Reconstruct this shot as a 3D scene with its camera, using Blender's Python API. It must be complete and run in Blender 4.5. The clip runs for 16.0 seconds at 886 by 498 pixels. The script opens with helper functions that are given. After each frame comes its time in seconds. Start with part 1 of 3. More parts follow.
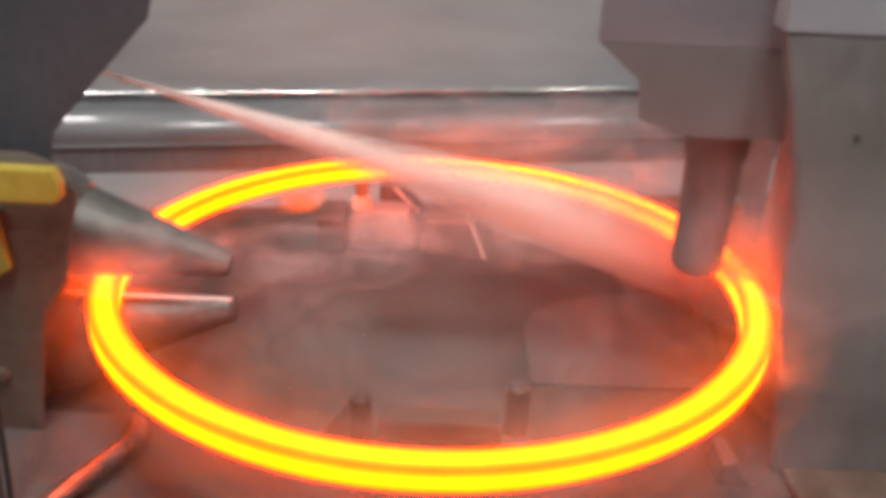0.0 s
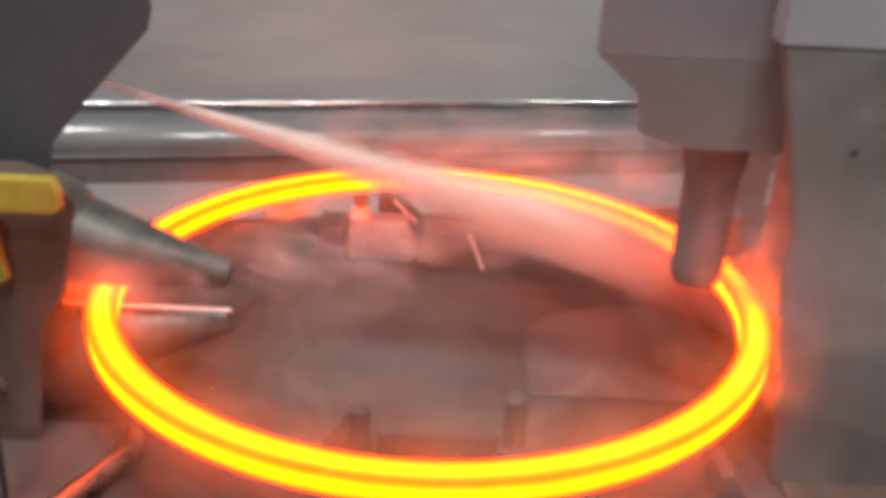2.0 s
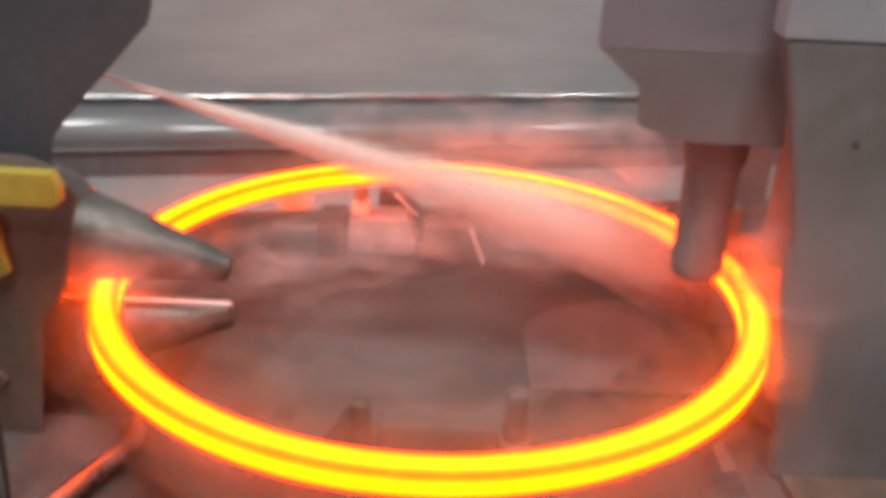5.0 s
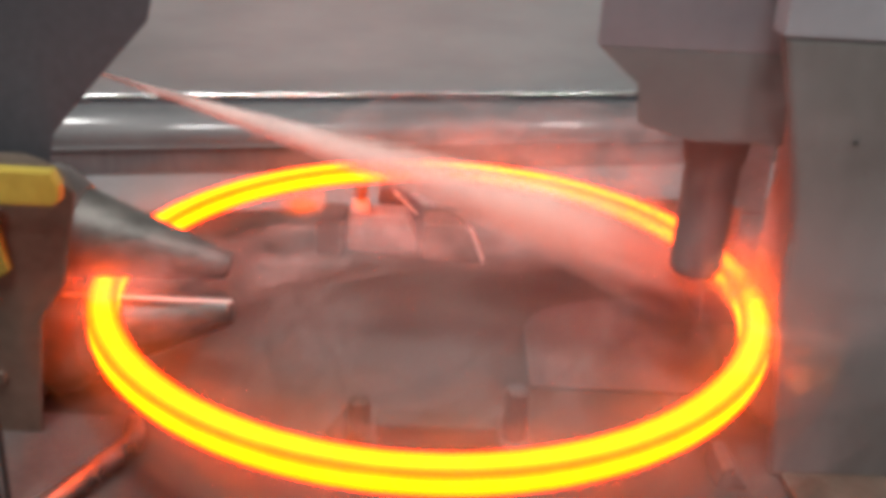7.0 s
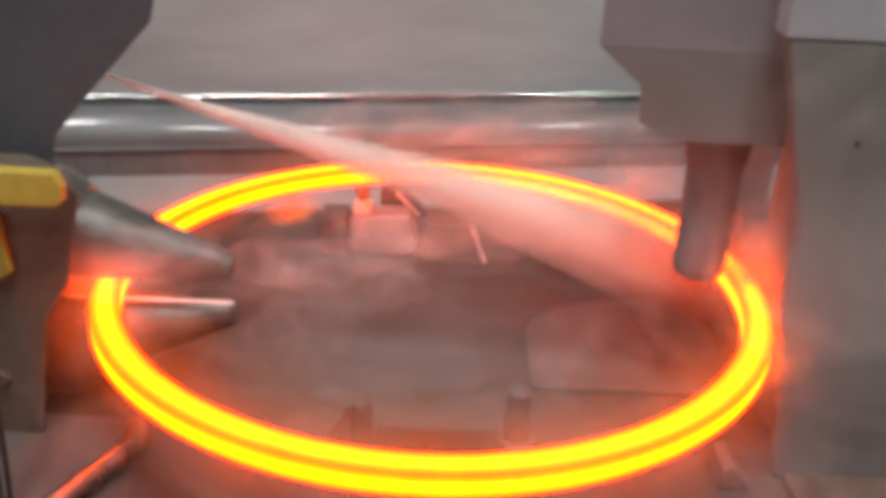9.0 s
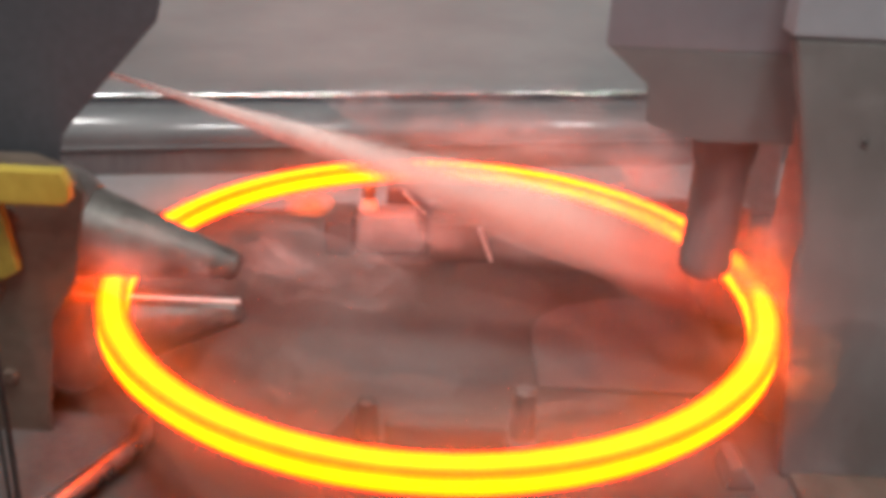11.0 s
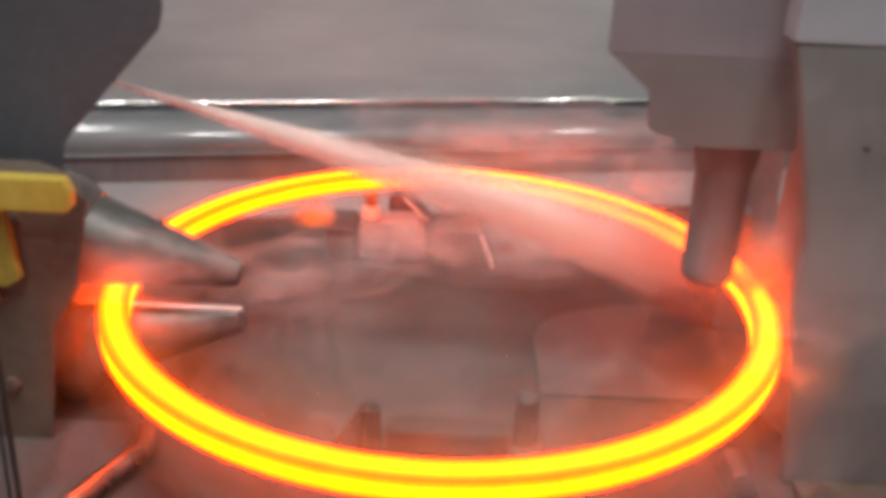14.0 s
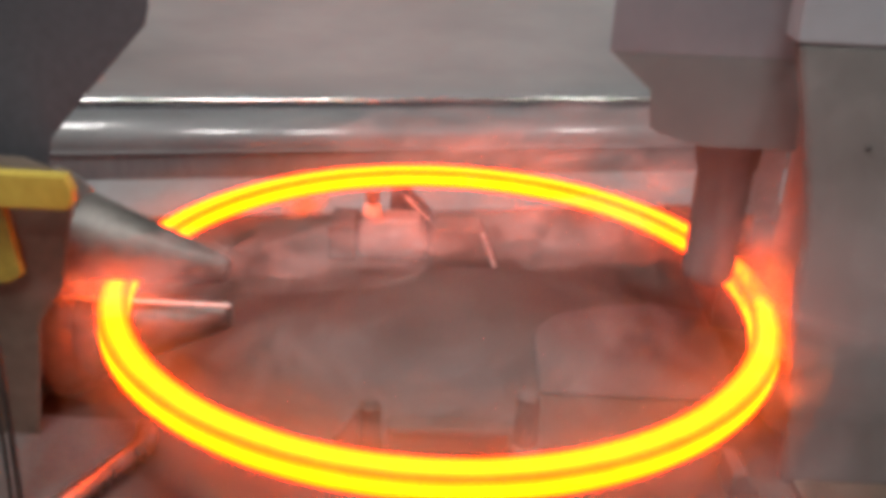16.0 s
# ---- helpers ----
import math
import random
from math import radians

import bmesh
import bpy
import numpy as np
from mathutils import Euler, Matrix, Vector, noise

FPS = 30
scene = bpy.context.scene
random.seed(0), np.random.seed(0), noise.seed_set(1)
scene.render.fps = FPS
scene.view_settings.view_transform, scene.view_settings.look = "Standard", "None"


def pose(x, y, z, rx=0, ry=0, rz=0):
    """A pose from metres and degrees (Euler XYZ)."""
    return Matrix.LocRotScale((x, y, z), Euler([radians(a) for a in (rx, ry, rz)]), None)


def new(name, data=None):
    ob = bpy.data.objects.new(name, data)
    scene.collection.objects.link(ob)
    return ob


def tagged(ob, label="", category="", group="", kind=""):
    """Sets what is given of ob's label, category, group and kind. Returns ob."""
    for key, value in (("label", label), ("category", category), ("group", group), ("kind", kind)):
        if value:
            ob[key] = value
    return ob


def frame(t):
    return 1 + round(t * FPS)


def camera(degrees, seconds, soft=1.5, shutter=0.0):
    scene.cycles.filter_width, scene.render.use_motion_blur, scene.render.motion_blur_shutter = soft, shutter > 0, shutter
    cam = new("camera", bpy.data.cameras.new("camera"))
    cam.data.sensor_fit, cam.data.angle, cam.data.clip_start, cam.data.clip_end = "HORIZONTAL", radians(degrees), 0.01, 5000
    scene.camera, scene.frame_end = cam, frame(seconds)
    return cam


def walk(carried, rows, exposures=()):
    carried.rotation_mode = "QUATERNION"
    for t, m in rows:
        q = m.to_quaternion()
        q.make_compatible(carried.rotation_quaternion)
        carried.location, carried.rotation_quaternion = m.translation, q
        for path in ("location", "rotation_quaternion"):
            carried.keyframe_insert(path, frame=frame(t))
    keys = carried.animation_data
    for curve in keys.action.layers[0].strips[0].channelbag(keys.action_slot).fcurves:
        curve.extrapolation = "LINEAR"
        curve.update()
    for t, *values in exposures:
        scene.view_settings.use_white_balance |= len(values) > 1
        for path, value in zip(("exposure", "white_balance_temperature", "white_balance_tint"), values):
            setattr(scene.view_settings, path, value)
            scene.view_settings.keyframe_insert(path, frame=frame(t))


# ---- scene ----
cam = camera(49.52, 16.0, soft=6.2)
EYE = (0.0, -1.595, 1.0175)
TURNS = [(0, 65.295, -2.441, 0.545), (0.5, 65.438, -2.563, 0.599), (1, 65.711, -2.585, 0.565), (1.5, 65.857, -2.614, 0.534),
         (2, 65.974, -2.637, 0.549), (2.5, 66.0, -2.635, 0.566), (3, 65.99, -2.66, 0.575), (3.5, 65.922, -2.641, 0.576),
         (4, 65.803, -2.643, 0.585), (6.5, 65.436, -2.622, 0.6), (7, 65.48, -2.612, 0.556), (7.5, 65.582, -2.585, 0.545),
         (8, 65.632, -2.61, 0.58), (8.5, 65.528, -2.609, 0.657), (9, 65.543, -2.585, 0.681), (11.5, 65.442, -2.43, 1.091),
         (12, 65.444, -2.38, 1.081), (12.5, 65.518, -2.37, 1.111), (13, 65.686, -2.34, 1.154), (13.5, 65.799, -2.32, 1.12),
         (14, 65.859, -2.33, 1.101), (14.5, 65.875, -2.377, 1.112), (15, 65.876, -2.45, 1.173), (15.5, 65.846, -2.486, 1.2),
         (16, 65.756, -2.52, 1.262)]
walk(cam, [(t, pose(*EYE, a, b, c)) for t, a, b, c in TURNS])

# ---- world and lamps ----
world = bpy.data.worlds.new("world")
scene.world = world
world.use_nodes = True
world.node_tree.nodes["Background"].inputs[0].default_value = (0.60, 0.62, 0.66, 1)
world.node_tree.nodes["Background"].inputs[1].default_value = 0.12
scene.view_settings.exposure = 0.06
scene.cycles.transparent_max_bounces = 160


def hall_lamp(x, y, z, power, w=0.34, d=0.34):
    data = bpy.data.lights.new("hall_light", "AREA")
    data.shape, data.size, data.size_y, data.energy = "RECTANGLE", w, d, power
    data.color = (1.0, 0.985, 0.95)
    ob = new("hall_light", data)
    ob.matrix_world = pose(x, y, z - 0.012)
    return ob


LAMPS = [(-0.5, -1.2, 3.9), (0.3, -1.5, 3.9), (-1.7, 0.6, 3.9), (2.4, -1.2, 3.9), (-0.5, -3.0, 3.9)]
for lx, ly, lz in LAMPS:
    hall_lamp(lx, ly, lz, 60)


# ---- materials ----
def nodes_of(name):
    m = bpy.data.materials.new(name)
    m.use_nodes = True
    return m, m.node_tree.nodes, m.node_tree.links, m.node_tree.nodes["Principled BSDF"]


def surface(name, dark, light, rough=0.6, metal=0.0, big=4.0, fine=60.0, bump=0.15, stretch=(1, 1, 1), spread=0.15, grain=0.35):
    """Two scales of variation in colour and roughness, with a fine relief."""
    m, n, l, b = nodes_of(name)
    co = n.new("ShaderNodeTexCoord")
    mp = n.new("ShaderNodeMapping")
    mp.inputs["Scale"].default_value = stretch
    l.new(co.outputs["Object"], mp.inputs[0])
    a = n.new("ShaderNodeTexNoise")
    a.inputs["Scale"].default_value, a.inputs["Detail"].default_value = big, 6
    f = n.new("ShaderNodeTexNoise")
    f.inputs["Scale"].default_value, f.inputs["Detail"].default_value = fine, 4
    for t in (a, f):
        l.new(mp.outputs[0], t.inputs["Vector"])
    mix = n.new("ShaderNodeMix")
    mix.data_type = "FLOAT"
    mix.inputs[0].default_value = grain
    l.new(a.outputs[0], mix.inputs[2])
    l.new(f.outputs[0], mix.inputs[3])
    ramp = n.new("ShaderNodeValToRGB")
    ramp.color_ramp.elements[0].position, ramp.color_ramp.elements[1].position = 0.34, 0.66
    ramp.color_ramp.elements[0].color, ramp.color_ramp.elements[1].color = (*dark, 1), (*light, 1)
    l.new(mix.outputs[0], ramp.inputs[0])
    l.new(ramp.outputs[0], b.inputs["Base Color"])
    rr = n.new("ShaderNodeMapRange")
    rr.inputs[3].default_value, rr.inputs[4].default_value = rough - spread, min(1.0, rough + spread)
    l.new(a.outputs[0], rr.inputs[0])
    l.new(rr.outputs[0], b.inputs["Roughness"])
    b.inputs["Metallic"].default_value = metal
    bp = n.new("ShaderNodeBump")
    bp.inputs["Strength"].default_value, bp.inputs["Distance"].default_value = bump, 0.004
    l.new(f.outputs[0], bp.inputs["Height"])
    l.new(bp.outputs[0], b.inputs["Normal"])
    return m


def hot_steel(name, r_mid, half_w, z_mid, half_h):
    """Glowing steel: the corners of the section have cooled further than its faces, with faint scale on it."""
    m, n, l, b = nodes_of(name)

    def math_node(op, a, c=None):
        q = n.new("ShaderNodeMath")
        q.operation = op
        for i, v in enumerate((a, c)):
            if v is None:
                continue
            if isinstance(v, (int, float)):
                q.inputs[i].default_value = v
            else:
                l.new(v, q.inputs[i])
        return q.outputs[0]

    co = n.new("ShaderNodeTexCoord")
    se = n.new("ShaderNodeSeparateXYZ")
    l.new(co.outputs["Object"], se.inputs[0])
    r = math_node("SQRT", math_node("ADD", math_node("MULTIPLY", se.outputs[0], se.outputs[0]), math_node("MULTIPLY", se.outputs[1], se.outputs[1])))
    a = math_node("DIVIDE", math_node("ABSOLUTE", math_node("SUBTRACT", r, r_mid)), half_w)
    c = math_node("DIVIDE", math_node("ABSOLUTE", math_node("SUBTRACT", se.outputs[2], z_mid)), half_h)
    corner = math_node("MINIMUM", a, c)
    scale = n.new("ShaderNodeTexNoise")
    scale.inputs["Scale"].default_value, scale.inputs["Detail"].default_value = 22, 6
    l.new(co.outputs["Object"], scale.inputs["Vector"])
    cool = math_node("ADD", corner, math_node("MULTIPLY", math_node("SUBTRACT", scale.outputs[0], 0.5), 0.22))
    ramp = n.new("ShaderNodeValToRGB")
    e = ramp.color_ramp.elements
    e[0].position, e[0].color = 0.12, (1.0, 0.093, 0.0, 1)
    e[1].position, e[1].color = 0.86, (0.66, 0.0205, 0.0, 1)
    mid = e.new(0.50)
    mid.color = (0.95, 0.058, 0.0, 1)
    l.new(cool, ramp.inputs[0])
    l.new(ramp.outputs[0], b.inputs["Emission Color"])
    b.inputs["Emission Strength"].default_value = 15.3
    b.inputs["Base Color"].default_value = (0.025, 0.014, 0.006, 1)
    b.inputs["Specular IOR Level"].default_value = 0.1
    b.inputs["Roughness"].default_value = 0.8
    return m


def droplet_water(name, body, tint=(0.93, 0.94, 0.95)):
    """Fine white drops of water, which scatter the light both ways."""
    m, n, l, b = nodes_of(name)
    b.inputs["Base Color"].default_value = (*tint, 1)
    b.inputs["Roughness"].default_value = 0.6
    tr = n.new("ShaderNodeBsdfTranslucent")
    tr.inputs[0].default_value = (*tint, 1)
    mx = n.new("ShaderNodeMixShader")
    mx.inputs[0].default_value = 0.5
    l.new(b.outputs[0], mx.inputs[1])
    l.new(tr.outputs[0], mx.inputs[2])
    clear = n.new("ShaderNodeBsdfTransparent")
    thin = n.new("ShaderNodeMixShader")
    thin.inputs[0].default_value = body
    l.new(clear.outputs[0], thin.inputs[1])
    l.new(mx.outputs[0], thin.inputs[2])
    l.new(thin.outputs[0], n["Material Output"].inputs[0])
    return m


def steam_veil(name, least, most, scale, stretch=(1, 1, 1), fade=0.0, tint=(0.93, 0.94, 0.95)):
    """A thin skin of steam, uneven in thickness; a jet thins out along z towards its far end."""
    m, n, l, b = nodes_of(name)
    co = n.new("ShaderNodeTexCoord")
    nz = n.new("ShaderNodeTexNoise")
    nz.inputs["Scale"].default_value, nz.inputs["Detail"].default_value = scale, 3
    mp = n.new("ShaderNodeMapping")
    mp.inputs["Scale"].default_value = stretch
    l.new(co.outputs["Object"], mp.inputs[0])
    l.new(mp.outputs[0], nz.inputs["Vector"])
    mr = n.new("ShaderNodeMapRange")
    mr.interpolation_type = "SMOOTHSTEP"
    mr.inputs[1].default_value, mr.inputs[2].default_value = 0.32, 0.70
    mr.inputs[3].default_value, mr.inputs[4].default_value = least, most
    l.new(nz.outputs[0], mr.inputs[0])
    di, tr, mx = n.new("ShaderNodeBsdfDiffuse"), n.new("ShaderNodeBsdfTranslucent"), n.new("ShaderNodeMixShader")
    clear, thin = n.new("ShaderNodeBsdfTransparent"), n.new("ShaderNodeMixShader")
    for q in (di, tr):
        q.inputs[0].default_value = (*tint, 1)
    mx.inputs[0].default_value = 0.5
    l.new(di.outputs[0], mx.inputs[1])
    l.new(tr.outputs[0], mx.inputs[2])
    l.new(mr.outputs[0], thin.inputs[0])
    if fade:
        se, far, mul = n.new("ShaderNodeSeparateXYZ"), n.new("ShaderNodeMapRange"), n.new("ShaderNodeMath")
        mul.operation = "MULTIPLY"
        far.interpolation_type = "SMOOTHSTEP"
        far.inputs[1].default_value, far.inputs[2].default_value = fade * 0.70, fade * 1.12
        far.inputs[3].default_value, far.inputs[4].default_value = 1.0, 0.0
        l.new(co.outputs["Object"], se.inputs[0])
        l.new(se.outputs[2], far.inputs[0])
        l.new(mr.outputs[0], mul.inputs[0])
        l.new(far.outputs[0], mul.inputs[1])
        l.new(mul.outputs[0], thin.inputs[0])
    l.new(clear.outputs[0], thin.inputs[1])
    l.new(mx.outputs[0], thin.inputs[2])
    l.new(thin.outputs[0], n["Material Output"].inputs[0])
    n.remove(b)
    return m


def glowing(name, colour, strength):
    m, n, l, b = nodes_of(name)
    b.inputs["Emission Color"].default_value = (*colour, 1)
    b.inputs["Emission Strength"].default_value = strength
    return m


R_OUT, R_IN, Z_TOP, Z_LOW = 0.602, 0.5525, 0.250, 0.211
M_HOT = hot_steel("glowing_steel", (R_OUT + R_IN) / 2, (R_OUT - R_IN) / 2, 0.0, (Z_TOP - Z_LOW) / 2)
M_DARK = surface("dark_painted_iron", (0.032, 0.035, 0.042), (0.056, 0.060, 0.070), 0.7, 0.0, 5, 70)
M_CHEEK = surface("oily_dark_iron", (0.055, 0.040, 0.030), (0.110, 0.083, 0.064), 0.6, 0.1, 7, 50, 0.3)
M_GREY = surface("grey_machine_paint", (0.090, 0.105, 0.107), (0.132, 0.150, 0.153), 0.65, 0.0, 5, 60, grain=0.15)
M_MAIN = surface("rubbed_roll_steel", (0.13, 0.128, 0.124), (0.225, 0.222, 0.215), 0.6, 0.0, 4, 60, 0.2, (1, 1, 0.25), grain=0.15)
M_ROLL = surface("worn_roll_steel", (0.085, 0.090, 0.094), (0.145, 0.152, 0.157), 0.7, 0.0, 4, 60, 0.25, (1, 1, 0.25))
M_STEEL = surface("scuffed_steel", (0.30, 0.29, 0.28), (0.50, 0.48, 0.46), 0.38, 0.7, 9, 90, 0.15)
M_LIP = surface("dull_bare_steel", (0.20, 0.19, 0.18), (0.36, 0.35, 0.33), 0.32, 0.9, 14, 90, 0.1)
M_APRON = surface("pale_apron_steel", (0.19, 0.19, 0.195), (0.27, 0.27, 0.277), 0.65, 0.0, 4, 60, 0.15)
# near-white colour for drawn edge highlights, and for the bright cap
M_EDGE = surface("pale_steel_and_glints", (0.70, 0.70, 0.68), (0.85, 0.85, 0.84), 0.35, 0.0, 20, 90, 0.05)
M_PALE = surface("pale_worn_steel", (0.22, 0.215, 0.215), (0.36, 0.355, 0.355), 0.5, 0.2, 9, 80, 0.15)
M_CONE = surface("turned_roll_steel", (0.045, 0.044, 0.041), (0.16, 0.156, 0.145), 0.5, 0.4, 12, 90, 0.15, (1, 1, 0.7), grain=0.25)
M_BRIGHT = surface("polished_steel", (0.62, 0.62, 0.62), (0.80, 0.80, 0.80), 0.20, 1.0, 9, 90, 0.05, spread=0.08)
M_COVER = surface("satin_steel_sheet", (0.080, 0.087, 0.092), (0.145, 0.155, 0.16), 0.52, 0.15, 3, 50, 0.08, (1, 3, 3), 0.10, 0.15)
M_COVER.node_tree.nodes["Principled BSDF"].inputs["Coat Weight"].default_value = 0.45
M_COVER.node_tree.nodes["Principled BSDF"].inputs["Coat Roughness"].default_value = 0.12
M_BED = surface("scaly_machine_bed", (0.032, 0.028, 0.024), (0.054, 0.048, 0.042), 0.8, 0.1, 4, 45, 0.35)
M_PLATE = surface("wear_plate_steel", (0.046, 0.046, 0.045), (0.074, 0.074, 0.073), 0.7, 0.0, 5, 60, 0.2)
M_WALL = surface("smudged_grey_sheet", (0.20, 0.236, 0.243), (0.325, 0.372, 0.380), 0.6, 0.0, 1.6, 24, 0.04, (0.7, 1, 3.0), grain=0.08)
M_HALL = surface("hall_cladding", (0.30, 0.30, 0.30), (0.42, 0.42, 0.42), 0.8, 0.0, 1.0, 12)
M_YELLOW = surface("yellow_enamel", (0.31, 0.23, 0.035), (0.44, 0.34, 0.06), 0.45, 0.0, 8, 60, 0.1)
M_OLIVE = surface("grimy_yellow_enamel", (0.16, 0.13, 0.02), (0.30, 0.25, 0.04), 0.5, 0.0, 8, 60, 0.1)
M_STAND = surface("stained_stand_steel", (0.055, 0.049, 0.044), (0.128, 0.134, 0.134), 0.65, 0.0, 2.6, 45, 0.06, (1.6, 1, 0.6), grain=0.10)
M_LILAC = surface("lilac_grey_paint", (0.110, 0.121, 0.138), (0.170, 0.185, 0.206), 0.65, 0.0, 4, 50, grain=0.12)
M_BEAM = surface("pale_lilac_paint", (0.165, 0.176, 0.196), (0.235, 0.248, 0.274), 0.65, 0.0, 4, 50, grain=0.12)
M_RUBBER = surface("black_rubber", (0.008, 0.008, 0.008), (0.02, 0.02, 0.02), 0.6, 0.0, 20, 90)
M_DROPS = droplet_water("water_drops", 0.20)
M_STEAM = steam_veil("thin_steam", 0.002, 0.045, 7.0)
M_MIST = steam_veil("thin_mist", 0.003, 0.012, 3.0)
# both fumes below carry the ring's orange light in their tint
M_FUME = steam_veil("glow_tinted_fume", 0.016, 0.150, 9.0, tint=(0.92, 0.68, 0.30))
M_WISP = steam_veil("glow_tinted_wisp", 0.0, 0.036, 18.0, tint=(0.90, 0.62, 0.30))
# orange of the ring's bloom put into the tint of its skins
M_HALO = steam_veil("ring_glow_skins", 0.004, 0.012, 9.0, tint=(0.90, 0.58, 0.14))
# salmon tint: pink ring light put into the colour of the white spray
M_JET = steam_veil("pink_tinted_spray", 0.035, 0.175, 26.0, (1, 1, 0.10), 1.10, (0.95, 0.86, 0.81))
M_LAMP = glowing("lamp_diffuser", (1.0, 0.985, 0.95), 9.0)


# ---- mesh helpers ----
def part(name, bm, material, parent=None, label="", smooth=False):
    me = bpy.data.meshes.new(name)
    bmesh.ops.recalc_face_normals(bm, faces=bm.faces[:])
    bm.to_mesh(me)
    bm.free()
    me.materials.append(material)
    if smooth:
        me.polygons.foreach_set("use_smooth", [True] * len(me.polygons))
        me.set_sharp_from_angle(angle=radians(35))
    ob = new(name, me)
    ob.parent = parent
    if label:
        ob["label"] = label
    return ob


def thing(name, label, category, group="", kind="", at=(0, 0, 0)):
    ob = new(name)
    ob.empty_display_size = 0.05
    ob.location = at
    return tagged(ob, label, category, group, kind)


def bevelled(bm, width, segments=2):
    if width > 0:
        bmesh.ops.bevel(bm, geom=bm.edges[:], offset=width, segments=segments, profile=0.6, affect="EDGES", clamp_overlap=True)
    return bm


def box(x0, x1, y0, y1, z0, z1, bev=0.004):
    bm = bmesh.new()
    bmesh.ops.create_cube(bm, size=1, matrix=Matrix.Translation(((x0 + x1) / 2, (y0 + y1) / 2, (z0 + z1) / 2)) @ Matrix.Diagonal((x1 - x0, y1 - y0, z1 - z0, 1)))
    return bevelled(bm, bev)


def prism(profile, y0, y1, bev=0.004, axis="y", draft=0.0):
    """A profile of (x, z) points run along y, or of (y, z) points run along x, or of (x, y) points along z; draft shifts the far end sideways."""
    bm = bmesh.new()
    put = {"y": lambda a, b, d: (a, d, b), "x": lambda a, b, d: (d, a, b), "z": lambda a, b, d: (a, b, d)}[axis]
    low = [bm.verts.new(put(a, b, y0)) for a, b in profile]
    high = [bm.verts.new(put(a + draft, b, y1)) for a, b in profile]
    bm.faces.new(low)
    bm.faces.new(high[::-1])
    for i in range(len(profile)):
        j = (i + 1) % len(profile)
        bm.faces.new((low[i], high[i], high[j], low[j]))
    bmesh.ops.recalc_face_normals(bm, faces=bm.faces[:])
    return bevelled(bm, bev)


def turned(profile, steps=64):
    """A profile of (radius, z) points turned about z; radius 0 closes the ends."""
    bm = bmesh.new()
    rings = []
    for r, z in profile:
        if r <= 0:
            rings.append([bm.verts.new((0, 0, z))])
        else:
            rings.append([bm.verts.new((r * math.cos(2 * math.pi * i / steps), r * math.sin(2 * math.pi * i / steps), z)) for i in range(steps)])
    for a, b in zip(rings, rings[1:]):
        for i in range(steps):
            j = (i + 1) % steps
            if len(a) == 1:
                bm.faces.new((a[0], b[i], b[j]))
            elif len(b) == 1:
                bm.faces.new((a[i], a[j], b[0]))
            else:
                bm.faces.new((a[i], a[j], b[j], b[i]))
    return bm


def tube(points, radius, steps=10):
    """A round bar along a smooth line through the points."""
    pts = [Vector(p) for p in points]
    line = []
    for i in range(len(pts) - 1):
        p0, p1, p2, p3 = pts[max(i - 1, 0)], pts[i], pts[i + 1], pts[min(i + 2, len(pts) - 1)]
        for k in range(8):
            t = k / 8
            line.append(0.5 * (2 * p1 + (p2 - p0) * t + (2 * p0 - 5 * p1 + 4 * p2 - p3) * t * t + (3 * p1 - p0 - 3 * p2 + p3) * t ** 3))
    line.append(pts[-1])
    bm = bmesh.new()
    last = None
    for i, p in enumerate(line):
        d = (line[min(i + 1, len(line) - 1)] - line[max(i - 1, 0)]).normalized()
        q = d.to_track_quat("Z", "Y").to_matrix()
        ring = [bm.verts.new(p + q @ Vector((radius * math.cos(2 * math.pi * k / steps), radius * math.sin(2 * math.pi * k / steps), 0))) for k in range(steps)]
        if last:
            for k in range(steps):
                bm.faces.new((last[k], last[(k + 1) % steps], ring[(k + 1) % steps], ring[k]))
        else:
            bm.faces.new(ring[::-1])
        last = ring
    bm.faces.new(last)
    return bm


def drops(name, centres, ways, length, width, rng, material):
    """Many small drops of water in one mesh: a slim tetrahedron each, drawn out along its way."""
    n = len(centres)
    w = ways / np.linalg.norm(ways, axis=1, keepdims=True)
    side = np.cross(w, rng.normal(size=(n, 3)))
    side /= np.linalg.norm(side, axis=1, keepdims=True)
    up = np.cross(w, side)
    ln = (length * rng.uniform(0.5, 1.5, n))[:, None]
    wd = (width * rng.uniform(0.6, 1.5, n))[:, None]
    v = np.stack([centres + w * ln * 0.5 + side * wd * 0.5, centres + w * ln * 0.5 - side * wd * 0.5,
                  centres - w * ln * 0.5 + up * wd * 0.5, centres - w * ln * 0.5 - up * wd * 0.5], axis=1).reshape(-1, 3)
    tri = np.array([[0, 1, 2], [0, 3, 1], [0, 2, 3], [1, 3, 2]])
    f = (np.arange(n)[:, None, None] * 4 + tri[None]).reshape(-1)
    me = bpy.data.meshes.new(name)
    me.vertices.add(4 * n)
    me.vertices.foreach_set("co", v.astype(np.float32).ravel())
    me.loops.add(12 * n)
    me.loops.foreach_set("vertex_index", f.astype(np.int32))
    me.polygons.add(4 * n)
    me.polygons.foreach_set("loop_start", np.arange(4 * n, dtype=np.int32) * 3)
    me.update(calc_edges=True)
    me.validate()
    me.materials.append(material)
    return new(name, me)


